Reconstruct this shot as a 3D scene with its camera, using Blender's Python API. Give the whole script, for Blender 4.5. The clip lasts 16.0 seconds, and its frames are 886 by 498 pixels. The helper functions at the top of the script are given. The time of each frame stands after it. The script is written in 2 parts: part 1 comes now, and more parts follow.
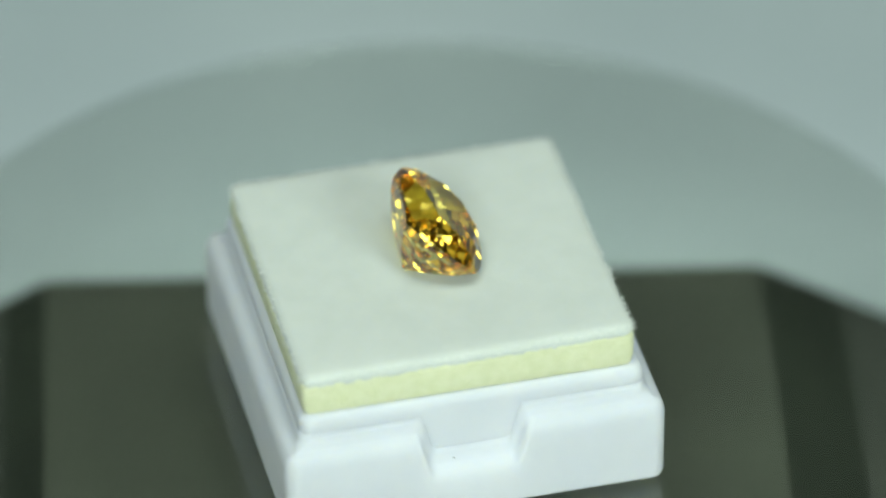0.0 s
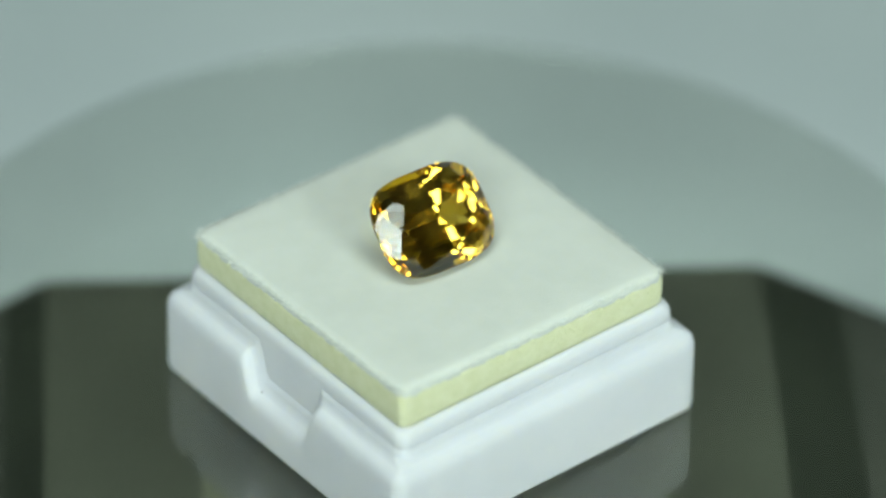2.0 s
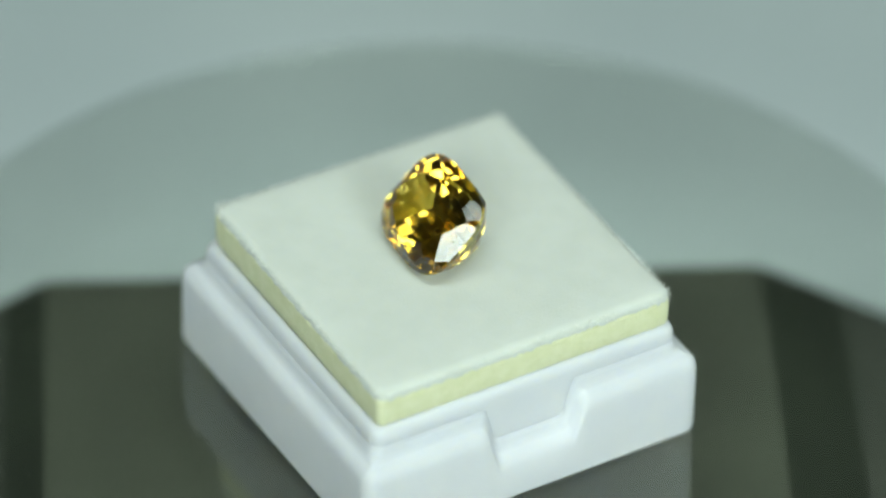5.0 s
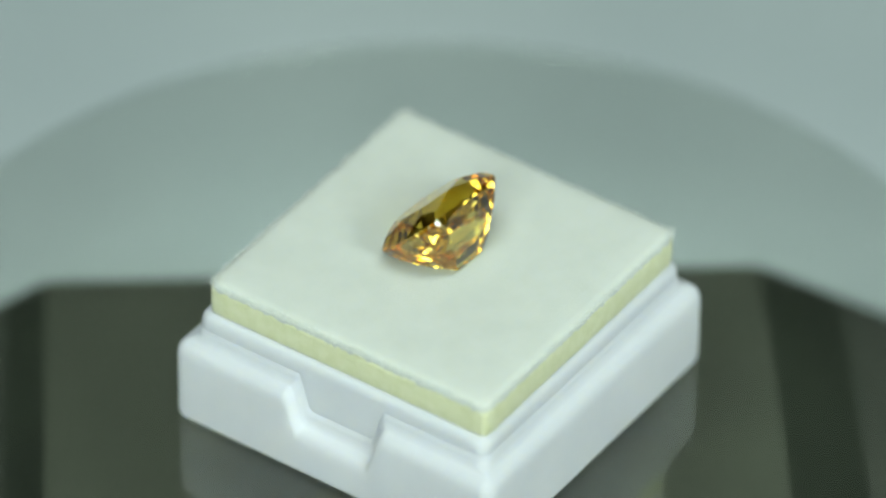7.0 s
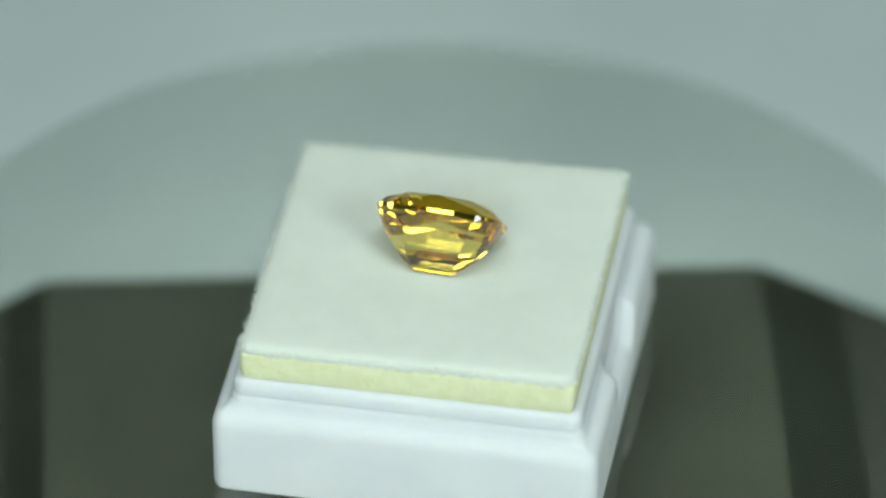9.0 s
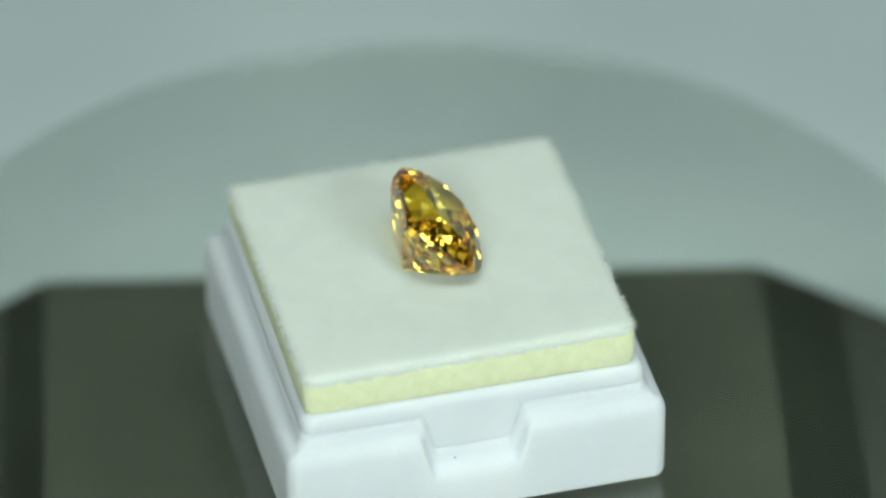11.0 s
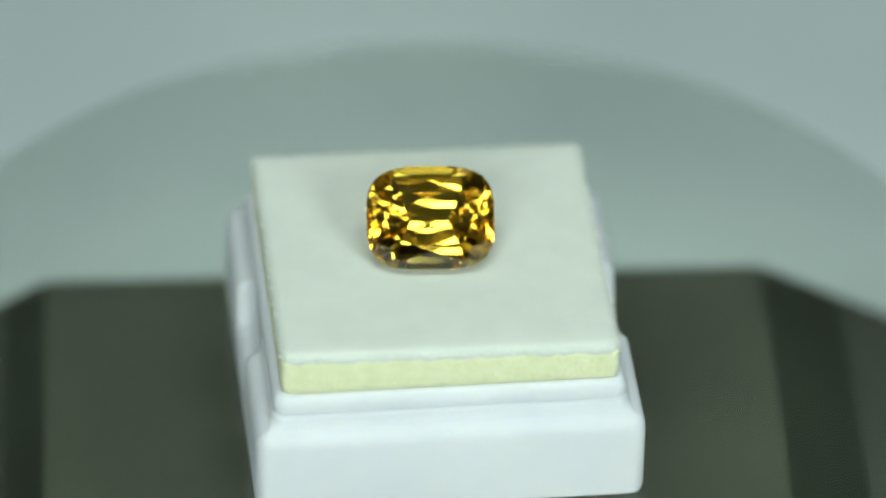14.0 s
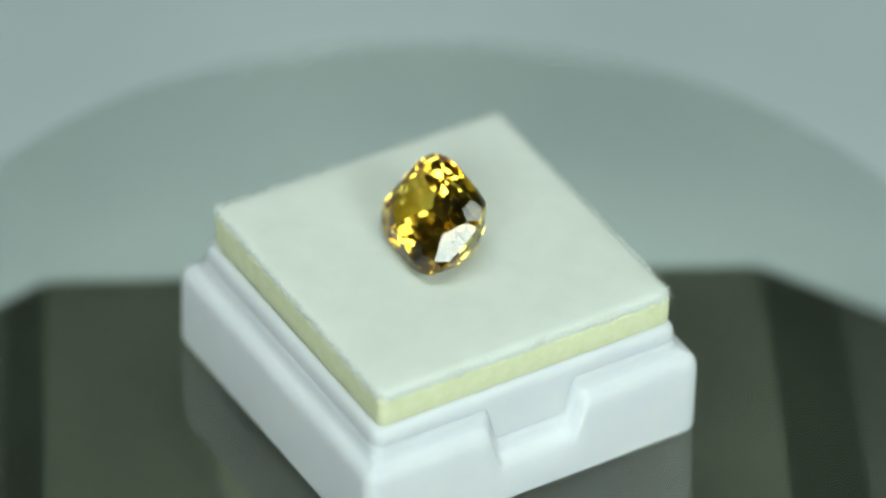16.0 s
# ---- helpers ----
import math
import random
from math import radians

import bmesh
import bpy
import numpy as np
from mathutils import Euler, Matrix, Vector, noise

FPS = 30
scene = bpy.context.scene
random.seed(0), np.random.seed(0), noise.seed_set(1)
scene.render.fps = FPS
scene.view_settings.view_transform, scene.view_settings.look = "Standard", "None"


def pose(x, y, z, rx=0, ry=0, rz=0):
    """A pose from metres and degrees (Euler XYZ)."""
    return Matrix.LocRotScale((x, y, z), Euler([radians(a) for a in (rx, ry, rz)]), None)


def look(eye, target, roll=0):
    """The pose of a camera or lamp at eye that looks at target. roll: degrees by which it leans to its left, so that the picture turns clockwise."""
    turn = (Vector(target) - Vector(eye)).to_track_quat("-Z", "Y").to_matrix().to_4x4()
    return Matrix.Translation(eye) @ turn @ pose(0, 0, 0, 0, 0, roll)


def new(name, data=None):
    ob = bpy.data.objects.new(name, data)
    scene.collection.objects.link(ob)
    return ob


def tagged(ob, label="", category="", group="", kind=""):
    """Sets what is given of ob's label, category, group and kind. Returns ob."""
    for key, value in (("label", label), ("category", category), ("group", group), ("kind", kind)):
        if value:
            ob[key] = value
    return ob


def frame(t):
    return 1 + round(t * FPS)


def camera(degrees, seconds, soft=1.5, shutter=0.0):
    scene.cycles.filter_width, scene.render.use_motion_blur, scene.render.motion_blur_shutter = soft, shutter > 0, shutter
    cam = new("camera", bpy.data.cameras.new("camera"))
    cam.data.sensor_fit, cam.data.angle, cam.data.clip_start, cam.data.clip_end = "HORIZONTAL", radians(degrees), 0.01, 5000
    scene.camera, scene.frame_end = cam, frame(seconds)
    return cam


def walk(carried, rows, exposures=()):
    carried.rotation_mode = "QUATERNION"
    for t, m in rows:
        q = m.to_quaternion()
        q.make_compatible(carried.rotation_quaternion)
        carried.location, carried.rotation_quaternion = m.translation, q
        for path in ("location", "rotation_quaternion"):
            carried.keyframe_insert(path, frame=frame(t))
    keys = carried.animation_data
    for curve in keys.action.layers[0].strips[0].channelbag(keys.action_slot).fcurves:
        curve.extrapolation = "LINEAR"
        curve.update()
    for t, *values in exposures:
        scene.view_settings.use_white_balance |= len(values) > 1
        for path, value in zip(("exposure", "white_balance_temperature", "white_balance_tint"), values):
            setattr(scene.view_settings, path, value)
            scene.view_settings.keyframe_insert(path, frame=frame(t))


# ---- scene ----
MM = 0.001
cam = camera(7.984, 16.0, soft=2.3, shutter=0.4)
EYE = (0.0, -0.39336, 0.32488)
LENS_POSE = pose(*EYE, 90 - 38.2993, 0, -0.0824) @ pose(0, 0, 0, 0, 0, 0.616)
walk(cam, [(0.0, LENS_POSE), (16.0, LENS_POSE)], exposures=[(0.0, 0.0), (16.0, 0.0)])
cam.data.dof.use_dof = True
cam.data.dof.focus_distance = 0.497
cam.data.dof.aperture_fstop = 11.5

# ---- light: two soft lamps by the lens, one soft panel overhead ----
TURN_RATE, TURN_START = -32.691, 104.195


def area_lamp(name, eye, target, width, height, watts, color):
    data = bpy.data.lights.new(name, "AREA")
    data.shape, data.size, data.size_y = "RECTANGLE", width, height
    data.energy, data.color = watts, color
    ob = new(name, data)
    ob.matrix_world = look(eye, target)
    return ob


COOL = (0.855, 1.0, 0.91)
area_lamp("softbox_left", (-0.096, -0.452, 0.313), (0, 0, 0.012), 0.28, 0.155, 1.42, COOL)
area_lamp("softbox_right", (0.277, -0.381, 0.300), (0, 0, 0.012), 0.18, 0.165, 1.12, COOL)
area_lamp("overhead_panel", (0.0, -0.17, 0.60), (0, 0, 0), 0.44, 0.22, 2.1, COOL)

world = bpy.data.worlds.new("room_air")
world.use_nodes = True
world.node_tree.nodes["Background"].inputs[0].default_value = (0.86, 1.0, 0.97, 1)
world.node_tree.nodes["Background"].inputs[1].default_value = 0.04
scene.world = world
scene.cycles.max_bounces, scene.cycles.glossy_bounces, scene.cycles.transmission_bounces = 20, 14, 16
scene.cycles.sample_clamp_indirect = 40.0
scene.cycles.caustics_refractive = scene.cycles.caustics_reflective = True
scene.cycles.blur_glossy = 0.5


# ---- materials ----
def material(name, color, rough=0.5, **more):
    """Principled surface; returns material, its nodes' tree and shader."""
    m = bpy.data.materials.new(name)
    m.use_nodes = True
    b = m.node_tree.nodes["Principled BSDF"]
    b.inputs["Base Color"].default_value = (*color, 1)
    b.inputs["Roughness"].default_value = rough
    b.inputs["Subsurface Radius"].default_value = (1.0, 0.9, 0.7)
    for key, value in more.items():
        b.inputs[key.replace("_", " ")].default_value = value
    return m, m.node_tree, b


def mottled(tree, shader, dark, light, scale, detail=6.0, low=0.35, high=0.65):
    """Base colour between two tones by a noise of the object's space."""
    at = tree.nodes.new("ShaderNodeTexCoord")
    nz = tree.nodes.new("ShaderNodeTexNoise")
    nz.inputs["Scale"].default_value, nz.inputs["Detail"].default_value = scale, detail
    ramp = tree.nodes.new("ShaderNodeValToRGB")
    ramp.color_ramp.elements[0].position, ramp.color_ramp.elements[0].color = low, (*dark, 1)
    ramp.color_ramp.elements[1].position, ramp.color_ramp.elements[1].color = high, (*light, 1)
    tree.links.new(at.outputs["Object"], nz.inputs["Vector"])
    tree.links.new(nz.outputs["Fac"], ramp.inputs["Fac"])
    tree.links.new(ramp.outputs["Color"], shader.inputs["Base Color"])
    return at


def bumped(tree, shader, at, scale, strength, distance, detail=4.0):
    nz = tree.nodes.new("ShaderNodeTexNoise")
    nz.inputs["Scale"].default_value, nz.inputs["Detail"].default_value = scale, detail
    bp = tree.nodes.new("ShaderNodeBump")
    bp.inputs["Strength"].default_value, bp.inputs["Distance"].default_value = strength, distance
    tree.links.new(at.outputs["Object"], nz.inputs["Vector"])
    tree.links.new(nz.outputs["Fac"], bp.inputs["Height"])
    tree.links.new(bp.outputs["Normal"], shader.inputs["Normal"])


WHITE_PLASTIC, t_, b_ = material("white_plastic", (0.84, 0.87, 0.90), 0.7, Subsurface_Weight=0.6, Subsurface_Scale=0.0010, Specular_IOR_Level=0.2)
bumped(t_, b_, mottled(t_, b_, (0.635, 0.655, 0.715), (0.675, 0.69, 0.745), 160), 420, 0.12, 0.0002)

FELT, t_, b_ = material("white_felt", (0.83, 0.86, 0.80), 0.95, Sheen_Weight=0.2, Subsurface_Weight=0.3, Subsurface_Scale=0.0008)
bumped(t_, b_, mottled(t_, b_, (0.65, 0.682, 0.645), (0.685, 0.715, 0.68), 380), 5200, 0.25, 0.00015, 5.0)

FIBRE, t_, b_ = material("loose_fibre", (0.84, 0.86, 0.82), 0.9)
mottled(t_, b_, (0.80, 0.82, 0.78), (0.88, 0.90, 0.86), 900)

FOAM, t_, b_ = material("cream_foam", (0.72, 0.76, 0.42), 0.9, Subsurface_Weight=0.25, Subsurface_Scale=0.0006)
bumped(t_, b_, mottled(t_, b_, (0.71, 0.73, 0.47), (0.77, 0.785, 0.55), 900), 3200, 0.7, 0.0002, 5.0)

PAPER, t_, b_ = material("seamless_paper", (0.5, 0.55, 0.55), 0.6)
bumped(t_, b_, mottled(t_, b_, (0.424, 0.485, 0.512), (0.472, 0.532, 0.556), 22), 900, 0.1, 0.0002)

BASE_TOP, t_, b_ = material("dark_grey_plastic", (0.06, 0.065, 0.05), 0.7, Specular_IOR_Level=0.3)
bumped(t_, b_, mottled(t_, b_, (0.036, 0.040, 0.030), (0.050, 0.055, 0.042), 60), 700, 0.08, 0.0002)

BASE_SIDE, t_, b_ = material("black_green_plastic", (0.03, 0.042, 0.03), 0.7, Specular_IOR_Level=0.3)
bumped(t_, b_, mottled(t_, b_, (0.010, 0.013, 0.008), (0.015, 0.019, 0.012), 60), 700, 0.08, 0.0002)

FLANGE, t_, b_ = material("mid_grey_plastic", (0.16, 0.17, 0.13), 0.7, Specular_IOR_Level=0.3)
bumped(t_, b_, mottled(t_, b_, (0.028, 0.032, 0.026), (0.046, 0.050, 0.041), 45), 700, 0.08, 0.0002)

STEEL, t_, b_ = material("brushed_steel", (0.6, 0.6, 0.58), 0.35, Metallic=1.0)
bumped(t_, b_, mottled(t_, b_, (0.55, 0.55, 0.53), (0.65, 0.65, 0.63), 300), 900, 0.1, 0.0001)

FLOOR_PAINT, t_, b_ = material("floor_paint", (0.2, 0.2, 0.2), 0.8)
bumped(t_, b_, mottled(t_, b_, (0.17, 0.175, 0.17), (0.22, 0.225, 0.22), 3), 200, 0.1, 0.001)

WALL_PAINT, t_, b_ = material("wall_paint", (0.5, 0.5, 0.48), 0.85)
bumped(t_, b_, mottled(t_, b_, (0.46, 0.47, 0.45), (0.52, 0.53, 0.51), 2), 150, 0.15, 0.001)

CLEAR, t_, b_ = material("clear_acrylic", (0.865, 0.885, 0.845), 0.0, Transmission_Weight=1.0, IOR=1.58)

# the stone: tint at each passage, a fainter one at each inner reflection, white gloss outside
STONE = bpy.data.materials.new("golden_stone")
STONE.use_nodes = True
t_ = STONE.node_tree
t_.nodes.remove(t_.nodes["Principled BSDF"])
STONE_IOR = 1.80
r_ = t_.nodes.new("ShaderNodeBsdfRefraction")
r_.inputs["Color"].default_value = (1.0, 0.90, 0.44, 1)
r_.inputs["Roughness"].default_value = 0.0
r_.inputs["IOR"].default_value = STONE_IOR
g_ = t_.nodes.new("ShaderNodeBsdfGlossy")
g_.inputs["Roughness"].default_value = 0.0
f_ = t_.nodes.new("ShaderNodeFresnel")
f_.inputs["IOR"].default_value = STONE_IOR
w_ = t_.nodes.new("ShaderNodeMath")
w_.operation = "GREATER_THAN"
w_.inputs[1].default_value = 0.95
k_ = t_.nodes.new("ShaderNodeMixRGB")
k_.inputs["Color1"].default_value = (1.0, 0.99, 1.0, 1)
k_.inputs["Color2"].default_value = (0.965, 0.868, 0.60, 1)
t_.links.new(f_.outputs["Fac"], w_.inputs[0])
t_.links.new(w_.outputs["Value"], k_.inputs["Fac"])
t_.links.new(k_.outputs["Color"], g_.inputs["Color"])
x_ = t_.nodes.new("ShaderNodeMixShader")
t_.links.new(f_.outputs["Fac"], x_.inputs["Fac"])
t_.links.new(r_.outputs["BSDF"], x_.inputs[1])
t_.links.new(g_.outputs["BSDF"], x_.inputs[2])
c_ = t_.nodes.new("ShaderNodeBsdfTransparent")
c_.inputs["Color"].default_value = (1.0, 0.86, 0.42, 1)
y_ = t_.nodes.new("ShaderNodeMixShader")
y_.inputs["Fac"].default_value = 0.012
t_.links.new(x_.outputs["Shader"], y_.inputs[1])
t_.links.new(c_.outputs["BSDF"], y_.inputs[2])
t_.links.new(y_.outputs["Shader"], t_.nodes["Material Output"].inputs["Surface"])


# ---- mesh helpers ----
def finish(bm, smooth):
    bmesh.ops.recalc_face_normals(bm, faces=bm.faces)
    for f in bm.faces:
        f.smooth = smooth
    return bm


def part(name, bm, mat, parent=None, label="", smooth=True):
    me = bpy.data.meshes.new(name)
    finish(bm, smooth).to_mesh(me)
    bm.free()
    me.materials.append(mat)
    ob = new(name, me)
    ob.parent = parent
    return tagged(ob, label)


def rounded_square(hx, hy, radius, per_corner, per_side):
    """Points and outward normals round a square with rounded corners, in millimetres."""
    out = []
    for sx, sy, a0 in ((1, -1, -90), (1, 1, 0), (-1, 1, 90), (-1, -1, 180)):
        for i in range(per_corner + 1):
            a = radians(a0 + 90 * i / per_corner)
            n = Vector((math.cos(a), math.sin(a)))
            out.append((Vector((sx * (hx - radius), sy * (hy - radius))) + n * radius, n))
        n = out[-1][1]
        start = out[-1][0]
        end = {(1, -1): Vector((hx, hy - radius)), (1, 1): Vector((-(hx - radius), hy)),
               (-1, 1): Vector((-hx, -(hy - radius))), (-1, -1): Vector((hx - radius, -hy))}[(sx, sy)]
        for i in range(1, per_side):
            out.append((start.lerp(end, i / per_side), n))
    return out


def lofted(rings, cap_first=True, cap_last=True):
    """Closed skin over rings of equal length (millimetres in, metres out)."""
    bm = bmesh.new()
    rows = [[bm.verts.new(Vector(v) * MM) for v in ring] for ring in rings]
    for a, b in zip(rows, rows[1:]):
        for i in range(len(a)):
            j = (i + 1) % len(a)
            bm.faces.new((a[i], a[j], b[j], b[i]))
    if cap_first:
        bm.faces.new(rows[0])
    if cap_last:
        bm.faces.new(rows[-1])
    return bm


def box_bm(x0, y0, z0, x1, y1, z1, bevel=0.0):
    bm = bmesh.new()
    bmesh.ops.create_cube(bm, size=1, matrix=Matrix.Translation(((x0 + x1) / 2, (y0 + y1) / 2, (z0 + z1) / 2))
                          @ Matrix.Diagonal((x1 - x0, y1 - y0, z1 - z0, 1)))
    if bevel:
        bmesh.ops.bevel(bm, geom=bm.edges[:], offset=bevel, segments=3, affect="EDGES", profile=0.5)
    return bm


# ---- the table ----
TABLE_Z = -0.024
FLOOR_Z = TABLE_Z - 0.75


def work_table():
    root = new("work_table")
    tagged(root, "plain grey work table under the paper backdrop", "table")
    part("tabletop", box_bm(-0.8, -0.6, TABLE_Z - 0.03, 0.8, 0.55, TABLE_Z, 0.002), PAPER, root)
    for x in (-0.74, 0.74):
        for y in (-0.54, 0.49):
            part("leg", box_bm(x - 0.025, y - 0.025, FLOOR_Z, x + 0.025, y + 0.025, TABLE_Z - 0.03, 0.003), STEEL, root)


work_table()
tagged(part("floor", box_bm(-2.7, -2.7, FLOOR_Z - 0.1, 2.7, 2.7, FLOOR_Z), FLOOR_PAINT), "plain grey floor of the dim room", "floor", kind="structure")
ROOM = 2.6
for side_name, x0, y0, x1, y1 in (("wall_north", -ROOM - 0.1, ROOM, ROOM + 0.1, ROOM + 0.1), ("wall_south", -ROOM - 0.1, -ROOM - 0.1, ROOM + 0.1, -ROOM),
                                  ("wall_east", ROOM, -ROOM, ROOM + 0.1, ROOM), ("wall_west", -ROOM - 0.1, -ROOM, -ROOM, ROOM)):
    tagged(part(side_name, box_bm(x0, y0, FLOOR_Z, x1, y1, FLOOR_Z + 2.5), WALL_PAINT), "plain painted wall of the dim room", "wall", kind="structure")
tagged(part("ceiling", box_bm(-ROOM - 0.1, -ROOM - 0.1, FLOOR_Z + 2.5, ROOM + 0.1, ROOM + 0.1, FLOOR_Z + 2.6), WALL_PAINT), "plain painted ceiling of the dim room", "ceiling", kind="structure")


def paper_sweep():
    """Seamless paper that lies on the table and curves up behind."""
    line = [(-0.45, 0.0), (0.0, 0.0), (0.2, 0.0)]
    line += [(0.2 + 0.18 * math.sin(radians(a)), 0.18 * (1 - math.cos(radians(a)))) for a in range(6, 79, 6)]
    line += [(0.388, 0.185), (0.394, 0.22), (0.397, 0.25)]
    skin = [(y, z + 0.0015) for y, z in line] + [(y + 0.001, z + 0.0004) for y, z in reversed(line)]
    return lofted([[(x, y * 1000, (TABLE_Z + z) * 1000) for y, z in skin] for x in (-600, -300, 0, 300, 600)])


tagged(part("backdrop", paper_sweep(), PAPER, smooth=False), "pale blue-grey seamless paper curving up behind the turntable", "backdrop", kind="structure")

# ---- the turntable: dark base, spindle, clear plate ----
def prism(profile, y0, y1):
    """A bar along y with the given outline in x and z (millimetres)."""
    bm = bmesh.new()
    ends = [[bm.verts.new((x * MM, y * MM, z * MM)) for x, z in profile] for y in (y0, y1)]
    n = len(profile)
    for i in range(n):
        bm.faces.new((ends[0][i], ends[0][(i + 1) % n], ends[1][(i + 1) % n], ends[1][i]))
    bm.faces.new(ends[0])
    bm.faces.new(ends[1])
    return bm


def turntable():
    root = new("turntable")
    tagged(root, "turntable with a clear round plate over a dark base", "turntable")

    def bar(name, profile, y1, mat, label=""):
        bm = prism(profile, -95, y1)
        bmesh.ops.rotate(bm, verts=bm.verts, cent=(0, 0, 0), matrix=Matrix.Rotation(radians(3.0), 3, "Z"))
        part(name, bm, mat, root, label, smooth=False)

    far = 26.9
    bar("top_panel", [(-31.6, -10), (28.9, -10), (28.9, -14), (-31.6, -14)], far, BASE_TOP, "dark grey top panel")
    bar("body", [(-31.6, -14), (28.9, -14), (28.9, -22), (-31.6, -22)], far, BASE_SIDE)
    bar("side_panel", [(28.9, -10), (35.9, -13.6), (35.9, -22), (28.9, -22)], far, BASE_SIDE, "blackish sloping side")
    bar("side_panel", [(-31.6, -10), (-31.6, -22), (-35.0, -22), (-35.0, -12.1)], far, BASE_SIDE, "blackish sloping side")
    bar("flange", [(35.9, -13.6), (50, -20.9), (50, -22), (35.9, -22)], far, FLANGE, "scuffed grey outer slope")
    bar("flange", [(-35.0, -12.1), (-35.0, -22), (-50, -22), (-50, -21)], far, FLANGE, "scuffed grey outer slope")
    bm = bmesh.new()
    bmesh.ops.create_cone(bm, cap_ends=True, segments=48, radius1=7 * MM, radius2=7 * MM, depth=9.3 * MM,
                          matrix=Matrix.Translation((0, 0, -5.36 * MM)))
    part("spindle", bm, STEEL, root, "short steel spindle", smooth=False)
    rings = []
    for r, z in ((PLATE_R - 0.3, -0.7), (PLATE_R - 0.08, -0.62), (PLATE_R, -0.45), (PLATE_R, -0.25), (PLATE_R - 0.08, -0.08), (PLATE_R - 0.3, 0.0)):
        rings.append([(r * math.cos(a * math.tau / 160), r * math.sin(a * math.tau / 160), z) for a in range(160)])
    disc = part("plate", lofted(rings), CLEAR, root, "clear acrylic disc", smooth=False)
    disc.visible_shadow = False
    rng = random.Random(3)
    bm = bmesh.new()
    for i in range(26):
        r, a = rng.uniform(23, 46), rng.uniform(0, math.tau)
        size = rng.uniform(0.02, 0.055) * MM
        bmesh.ops.create_icosphere(bm, subdivisions=1, radius=size, matrix=Matrix.Translation((r * MM * math.cos(a), r * MM * math.sin(a), size * 0.4))
                                   @ Matrix.Rotation(a * 5, 4, "Z") @ Matrix.Diagonal((1.6, 0.8, 0.5, 1)))
    tagged(part("dust", bm, FIBRE, disc, "pale dust specks"), kind="stuff")
    return disc


PLATE_R = 46.8
plate = turntable()


# ---- the gem box ----
BOX_OFF = (-0.319, 0.298)


def smooth_step(a, b, x):
    x = min(1, max(0, (x - a) / (b - a)))
    return x * x * (3 - 2 * x)


def gem_box():
    root = new("gem_box")
    tagged(root, "white plastic gem box base with notched sides, turning", "box")
    outline = rounded_square(15.3, 15.3, 1.15, 8, 60)
    shell = [(0.8, 0.0, 0), (0.35, 0.06, 0), (0.1, 0.25, 0), (0.0, 0.6, 0), (0.0, -1.5, 1), (0.04, -1.0, 1), (0.16, -0.58, 1), (0.38, -0.26, 1),
             (0.64, -0.06, 1), (0.84, 0.03, 1), (1.04, 0.14, 1), (1.22, 0.36, 1), (1.36, 0.72, 1), (1.45, 1.25, 1), (1.9, 1.25, 1), (1.9, 3.2, 0)]
    rim = [(2.6, 3.24, 0), (1.58, 3.24, 0), (1.56, 3.6, 0), (1.46, 9.5, 0), (1.52, 9.85, 0), (1.66, 10.14, 0), (1.88, 10.33, 0), (2.12, 10.38, 0),
           (2.3, 10.33, 0), (2.4, 10.15, 0), (2.42, 8.0, 0)]

    def skin(profile):
        rings = []
        for d, z, on_shoulder in profile:
            ring = []
            for p, n in outline:
                cut = smooth_step(4.5, 3.3, abs(p.y - 0.2)) if abs(n.x) > 0.99 else 0.0
                q = p - n * d if d < 1.15 else Vector((p.x * (1 - d / 15.3), p.y * (1 - d / 15.3)))
                ring.append((q.x, q.y, 7.67 - 3.4 * cut + z if on_shoulder else z))
            rings.append(ring)
        return lofted(rings)

    part("body", skin(shell), WHITE_PLASTIC, root, "white moulded outer wall")
    bm = bmesh.new()
    bmesh.ops.create_icosphere(bm, subdivisions=1, radius=0.09 * MM, matrix=Matrix.Translation((-15.3 * MM, 2.0 * MM, 5.6 * MM)) @ Matrix.Diagonal((0.4, 1.2, 0.8, 1)))
    part("speck", bm, BASE_TOP, root, "tiny dark speck of dirt")
    part("rim", skin(rim), WHITE_PLASTIC, root, "white raised inner rim")
    return root


box = gem_box()


def sag(x, y):
    """How the foam's top is bent: one corner stands up most (millimetres)."""
    u, v = min(1, max(0, x / 26 + 0.5)), min(1, max(0, y / 26 + 0.5))
    far = min(1.0, max(abs(x), abs(y)) / 13) ** 2
    return far * (0.45 * (1 - u) * (1 - v) + 0.1 * u * (1 - v) + 0.05 * u * v + 0.12 * (1 - u) * v)


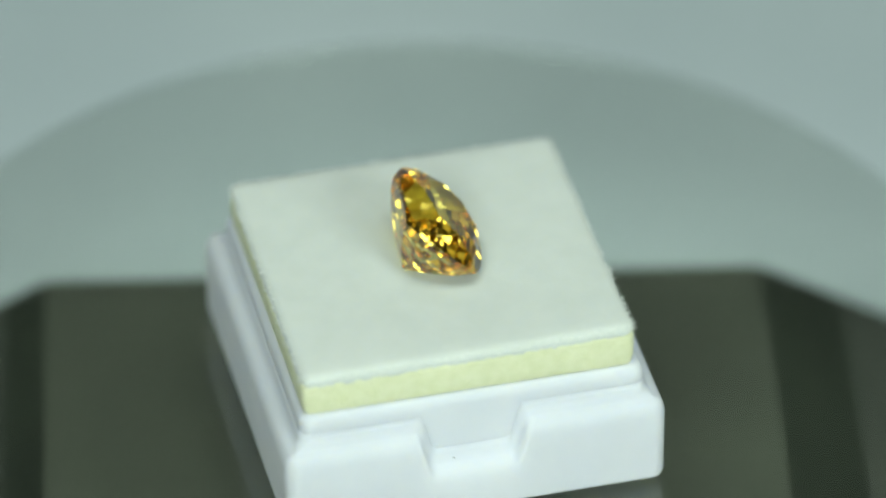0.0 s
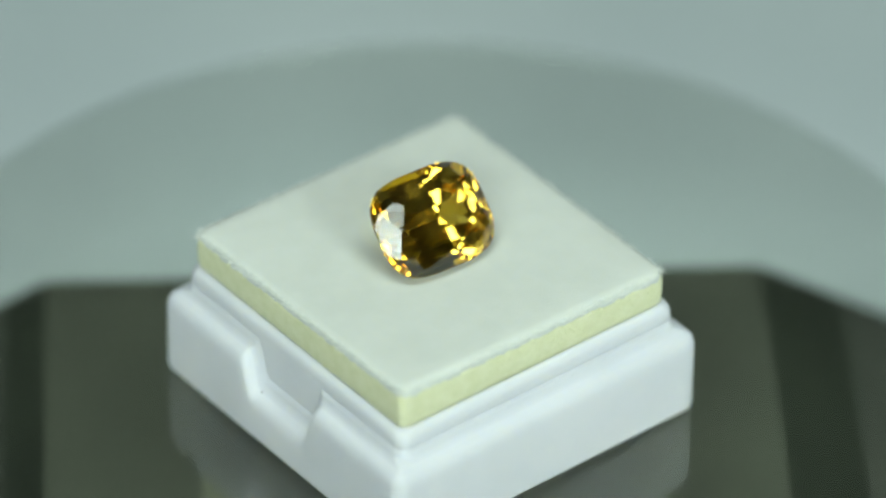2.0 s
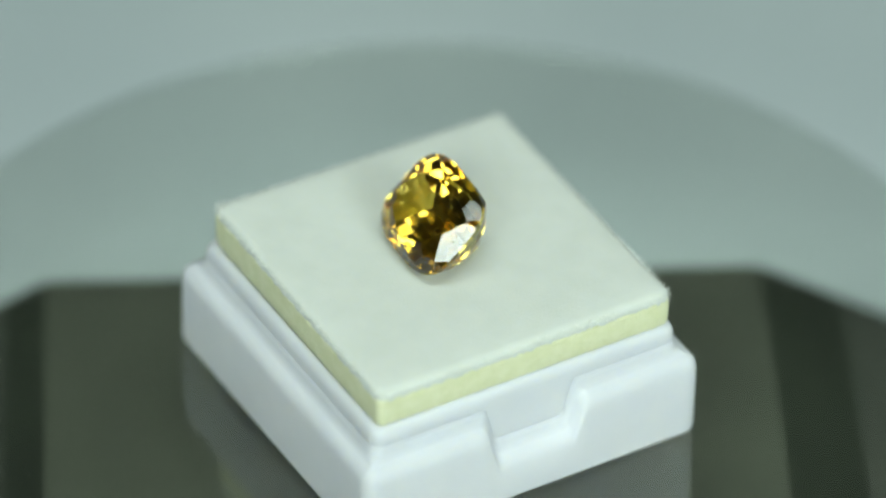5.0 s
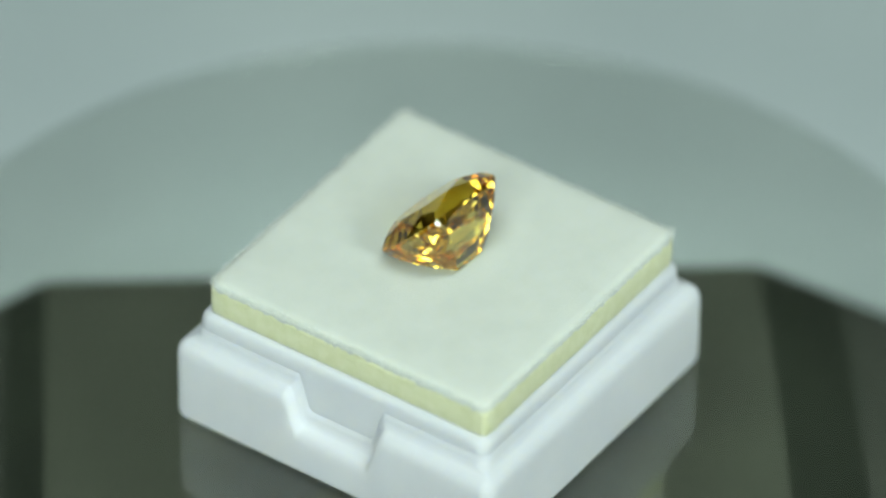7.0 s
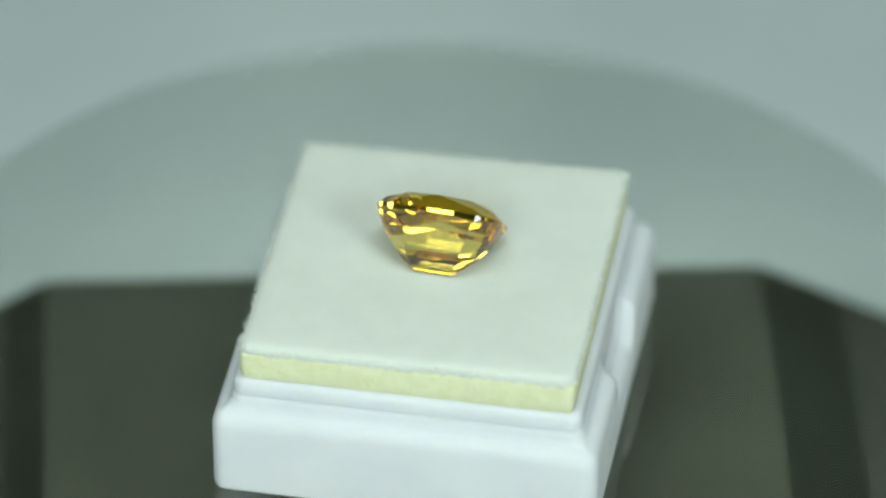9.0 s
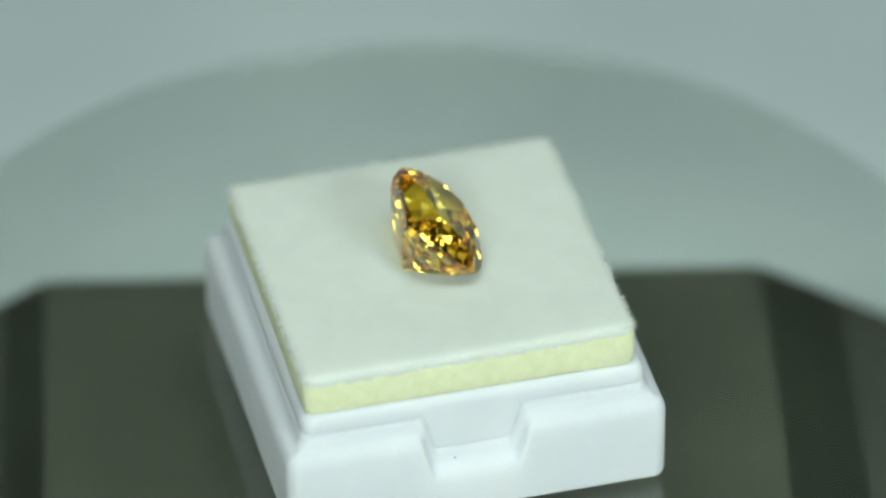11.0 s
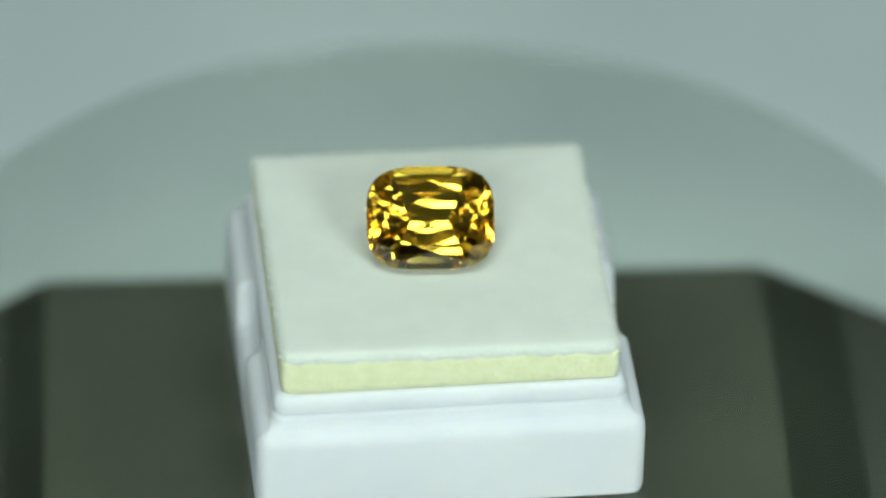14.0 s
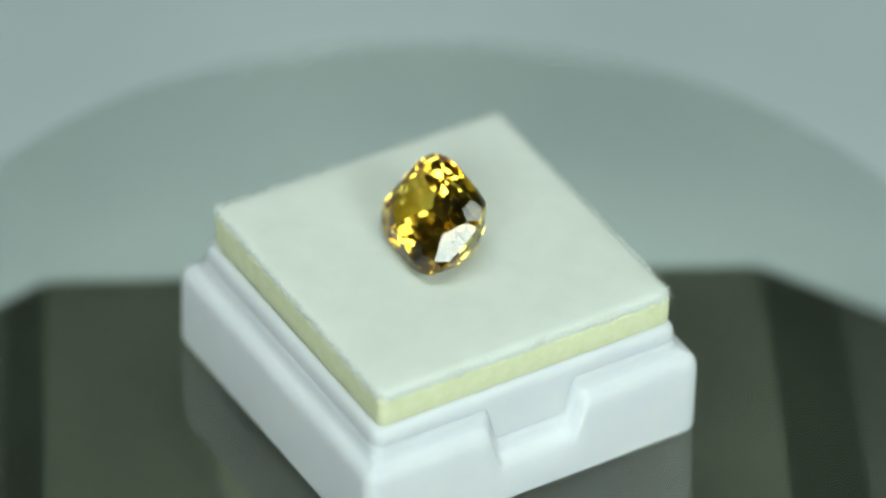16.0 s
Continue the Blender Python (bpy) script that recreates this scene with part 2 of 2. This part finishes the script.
def foam_insert():
    root = new("foam_insert")
    tagged(root, "cream foam insert faced with white felt, in the gem box", "foam pad")
    core = rounded_square(13.25, 13.30, 0.6, 4, 50)
    rings = []
    for z, d in ((8.25, 0.5), (10.0, 0.3), (10.3, 0.26), (10.6, 0.13), (10.9, 0.04), (11.6, 0.0), (12.7, 0.0), (13.0, 0.05)):
        ring = []
        for p, n in core:
            w = noise.noise(Vector((p.x * 0.9, p.y * 0.9, z * 1.3))) * 0.06
            q = p - n * (d + w)
            ring.append((q.x, q.y, z + sag(q.x, q.y) * smooth_step(10.0, 12.4, z)))
        rings.append(ring)
    part("foam_core", lofted(rings), FOAM, root, "cream yellow foam edge")
    sheet = rounded_square(13.22, 13.27, 0.9, 6, 70)
    rings = []
    for k, (d, z) in enumerate(((1.5, 12.6), (0.3, 12.6), (0.02, 12.86), (-0.02, 13.1), (0.06, 13.5), (0.24, 13.7), (0.7, 13.83),
                                (1.8, 13.88), (3.2, 13.93), (5.0, 13.97), (6.8, 13.98), (8.2, 13.95), (9.6, 13.90), (11.0, 13.89), (12.3, 13.89))):
        ring = []
        for p, n in sheet:
            s = 1 - d / 13.1
            w = noise.noise(Vector((p.x * 1.6, p.y * 1.6, k * 0.7))) * 0.06 + noise.noise(Vector((p.x * 4, p.y * 4, k * 0.4))) * 0.06
            edge = max(0.0, 1 - d / 1.2)
            wz = 0.02 * noise.noise(Vector((p.x * s * 0.6, p.y * s * 0.6, 5.0)))
            ring.append((p.x * s - n.x * w * 1.3 * edge, p.y * s - n.y * w * 1.3 * edge, z + wz + w * 0.5 * edge + sag(p.x * s, p.y * s)))
        rings.append(ring)
    part("felt_sheet", lofted(rings), FELT, root, "white felt sheet with a frayed edge")
    rng = random.Random(7)
    bm = bmesh.new()
    for i in range(1500):
        p, n = rng.choice(sheet)
        along = Vector((-n.y, n.x))
        corner = min(abs(n.x), abs(n.y)) > 0.1
        if not corner and rng.random() < 0.25:
            continue
        d, z = rng.choice(((0.0, 13.2), (0.02, 13.35), (0.06, 13.5), (0.2, 13.66), (0.1, 13.58)))
        q = p * (1 - d / 13.15) + along * rng.uniform(-0.2, 0.2)
        way = Vector((n.x, n.y, rng.uniform(-0.2, 0.7))) + Vector((along.x, along.y, 0)) * rng.uniform(-1.2, 1.2)
        way = way.normalized() * rng.uniform(0.14, 0.5) * (1.5 if corner else 1.0)
        side = way.cross(Vector((0, 0, 1)) + n.to_3d() * 0.3).normalized() * 0.022
        up = way.cross(side).normalized() * 0.022
        root_at = Vector((q.x, q.y, z + sag(q.x, q.y))) - way * 0.15
        bend = root_at + way * 0.6 + up * rng.uniform(-4, 4)
        tip = bend + way * 0.5 + side * rng.uniform(-6, 6)
        rows = [[bm.verts.new((c + o * w) * MM) for o in (side, up - side * 0.5, -up - side * 0.5)] for c, w in ((root_at, 1.0), (bend, 0.8), (tip, 0.3))]
        for a, b in zip(rows, rows[1:]):
            for j in range(3):
                bm.faces.new((a[j], a[(j + 1) % 3], b[(j + 1) % 3], b[j]))
    tagged(part("fuzz", bm, FIBRE, root, "loose white felt fibres"), kind="stuff")
    return root


foam = foam_insert()


# ---- the stone: a cushion with stepped pavilion, cut from a block plane by plane ----
def support(a, b, e, phi):
    """How far an oval cushion of half sizes a, b and squareness e reaches towards phi."""
    k = e / (e - 1)
    return (abs(a * math.cos(phi)) ** k + abs(b * math.sin(phi)) ** k) ** (1 / k)


def cut_stone():
    bm = box_bm(-0.008, -0.008, -0.008, 0.008, 0.008, 0.008)

    def cut(normal, d):
        n = Vector(normal).normalized()
        r = bmesh.ops.bisect_plane(bm, geom=bm.verts[:] + bm.edges[:] + bm.faces[:], plane_co=n * d * MM, plane_no=n, clear_outer=True, dist=1e-8)
        edges = [g for g in r["geom_cut"] if isinstance(g, bmesh.types.BMEdge)]
        if edges:
            bmesh.ops.edgenet_fill(bm, edges=edges)

    def tier(lower, upper, angles):
        """Facets between two levels, each (z, half length, half width, squareness)."""
        for deg in angles:
            phi = radians(deg)
            h0, h1 = (support(a, b, e, phi) for _, a, b, e in (lower, upper))
            dz, dh = upper[0] - lower[0], h0 - h1
            sign = 1 if dz > 0 else -1
            n = Vector((math.cos(phi) * abs(dz), math.sin(phi) * abs(dz), sign * dh)).normalized()
            cut(n, n.x * math.cos(phi) * h0 + n.y * math.sin(phi) * h0 + n.z * lower[0])

    def mirrored(angles):
        return sorted({round(x % 360, 3) for a in angles for x in (a, 180 - a, 180 + a, -a)})

    top, bottom = (0.14, 5.02, 4.08, 3.3), (-0.14, 5.02, 4.08, 3.3)
    cut((0, 0, 1), 1.39)
    # crown: kite mains, steeper facets by the girdle, flat stars by the table
    tier(top, (1.39, 3.5, 2.84, 2.8), mirrored((0, 47, 90)))
    tier(top, (1.05, 4.22, 3.34, 3.3), mirrored((11, 24, 35, 59, 76)))
    tier((0.9, 4.16, 3.33, 3.0), (1.39, 3.08, 2.48, 2.3), mirrored((25, 68)))
    # pavilion: four long steps at the sides, fans at the ends, a short keel
    tier(bottom, (-1.4, 4.45, 3.3, 3.1), mirrored((0, 14, 30, 48, 90)))
    tier((-1.4, 4.45, 3.3, 3.1), (-2.7, 3.5, 2.1, 2.7), mirrored((0, 20, 46, 90)))
    tier((-2.7, 3.5, 2.1, 2.7), (-3.72, 2.55, 0.98, 2.3), mirrored((0, 35, 90)))
    tier((-3.72, 2.55, 0.98, 2.3), (-4.45, 1.55, 0.05, 2.0), mirrored((0, 38, 90)))
    for i in range(40):
        phi = math.tau * i / 40
        n = Vector((math.cos(phi) / 1.1, math.sin(phi), 0)).normalized()
        a = math.atan2(n.y, n.x)
        cut(n, support(5.02, 4.08, 3.3, a))
    bmesh.ops.remove_doubles(bm, verts=bm.verts, dist=2e-6)
    bmesh.ops.dissolve_degenerate(bm, dist=2e-6, edges=bm.edges)
    return bm


stone = part("gemstone", cut_stone(), STONE, None, smooth=False)
tagged(stone, "golden yellow faceted cushion-cut gemstone lying tilted on white felt", "gemstone")


# ---- what turns ----
def motions():
    lean = Vector((0, 0, 1)).rotation_difference(Vector((0.0109, 0.0086, 1))).to_matrix().to_4x4()
    on_box = lean @ pose(BOX_OFF[0] * MM, BOX_OFF[1] * MM, 0.15 * MM)
    rest = Vector((0, 0, 1)).rotation_difference(Vector((0.0183, 0.0090, 1))).to_matrix().to_4x4()
    on_foam = rest @ pose((BOX_OFF[0] - 0.08) * MM, (BOX_OFF[1] + 0.170) * MM, 0)
    laid = pose(0, 0, 0, 0, 0, -(TURN_START + 3.05 * TURN_RATE) + 0.255) @ pose(0, 0, 0, 44.54, 0, 0) @ pose(0, 0, 0, 0, 0.893, 0)
    laid.translation = pose(0, 0, 0, 0, 0, -(TURN_START + 3.05 * TURN_RATE)) @ Vector((-0.451 * MM, -0.130 * MM, 17.44 * MM))
    for thing, seat in ((plate, pose(0, 0, 0)), (box, on_box), (foam, on_foam), (stone, laid)):
        walk(thing, [(i * 0.25, pose(0, 0, 0, 0, 0, TURN_START + TURN_RATE * i * 0.25) @ seat) for i in range(65)])


motions()
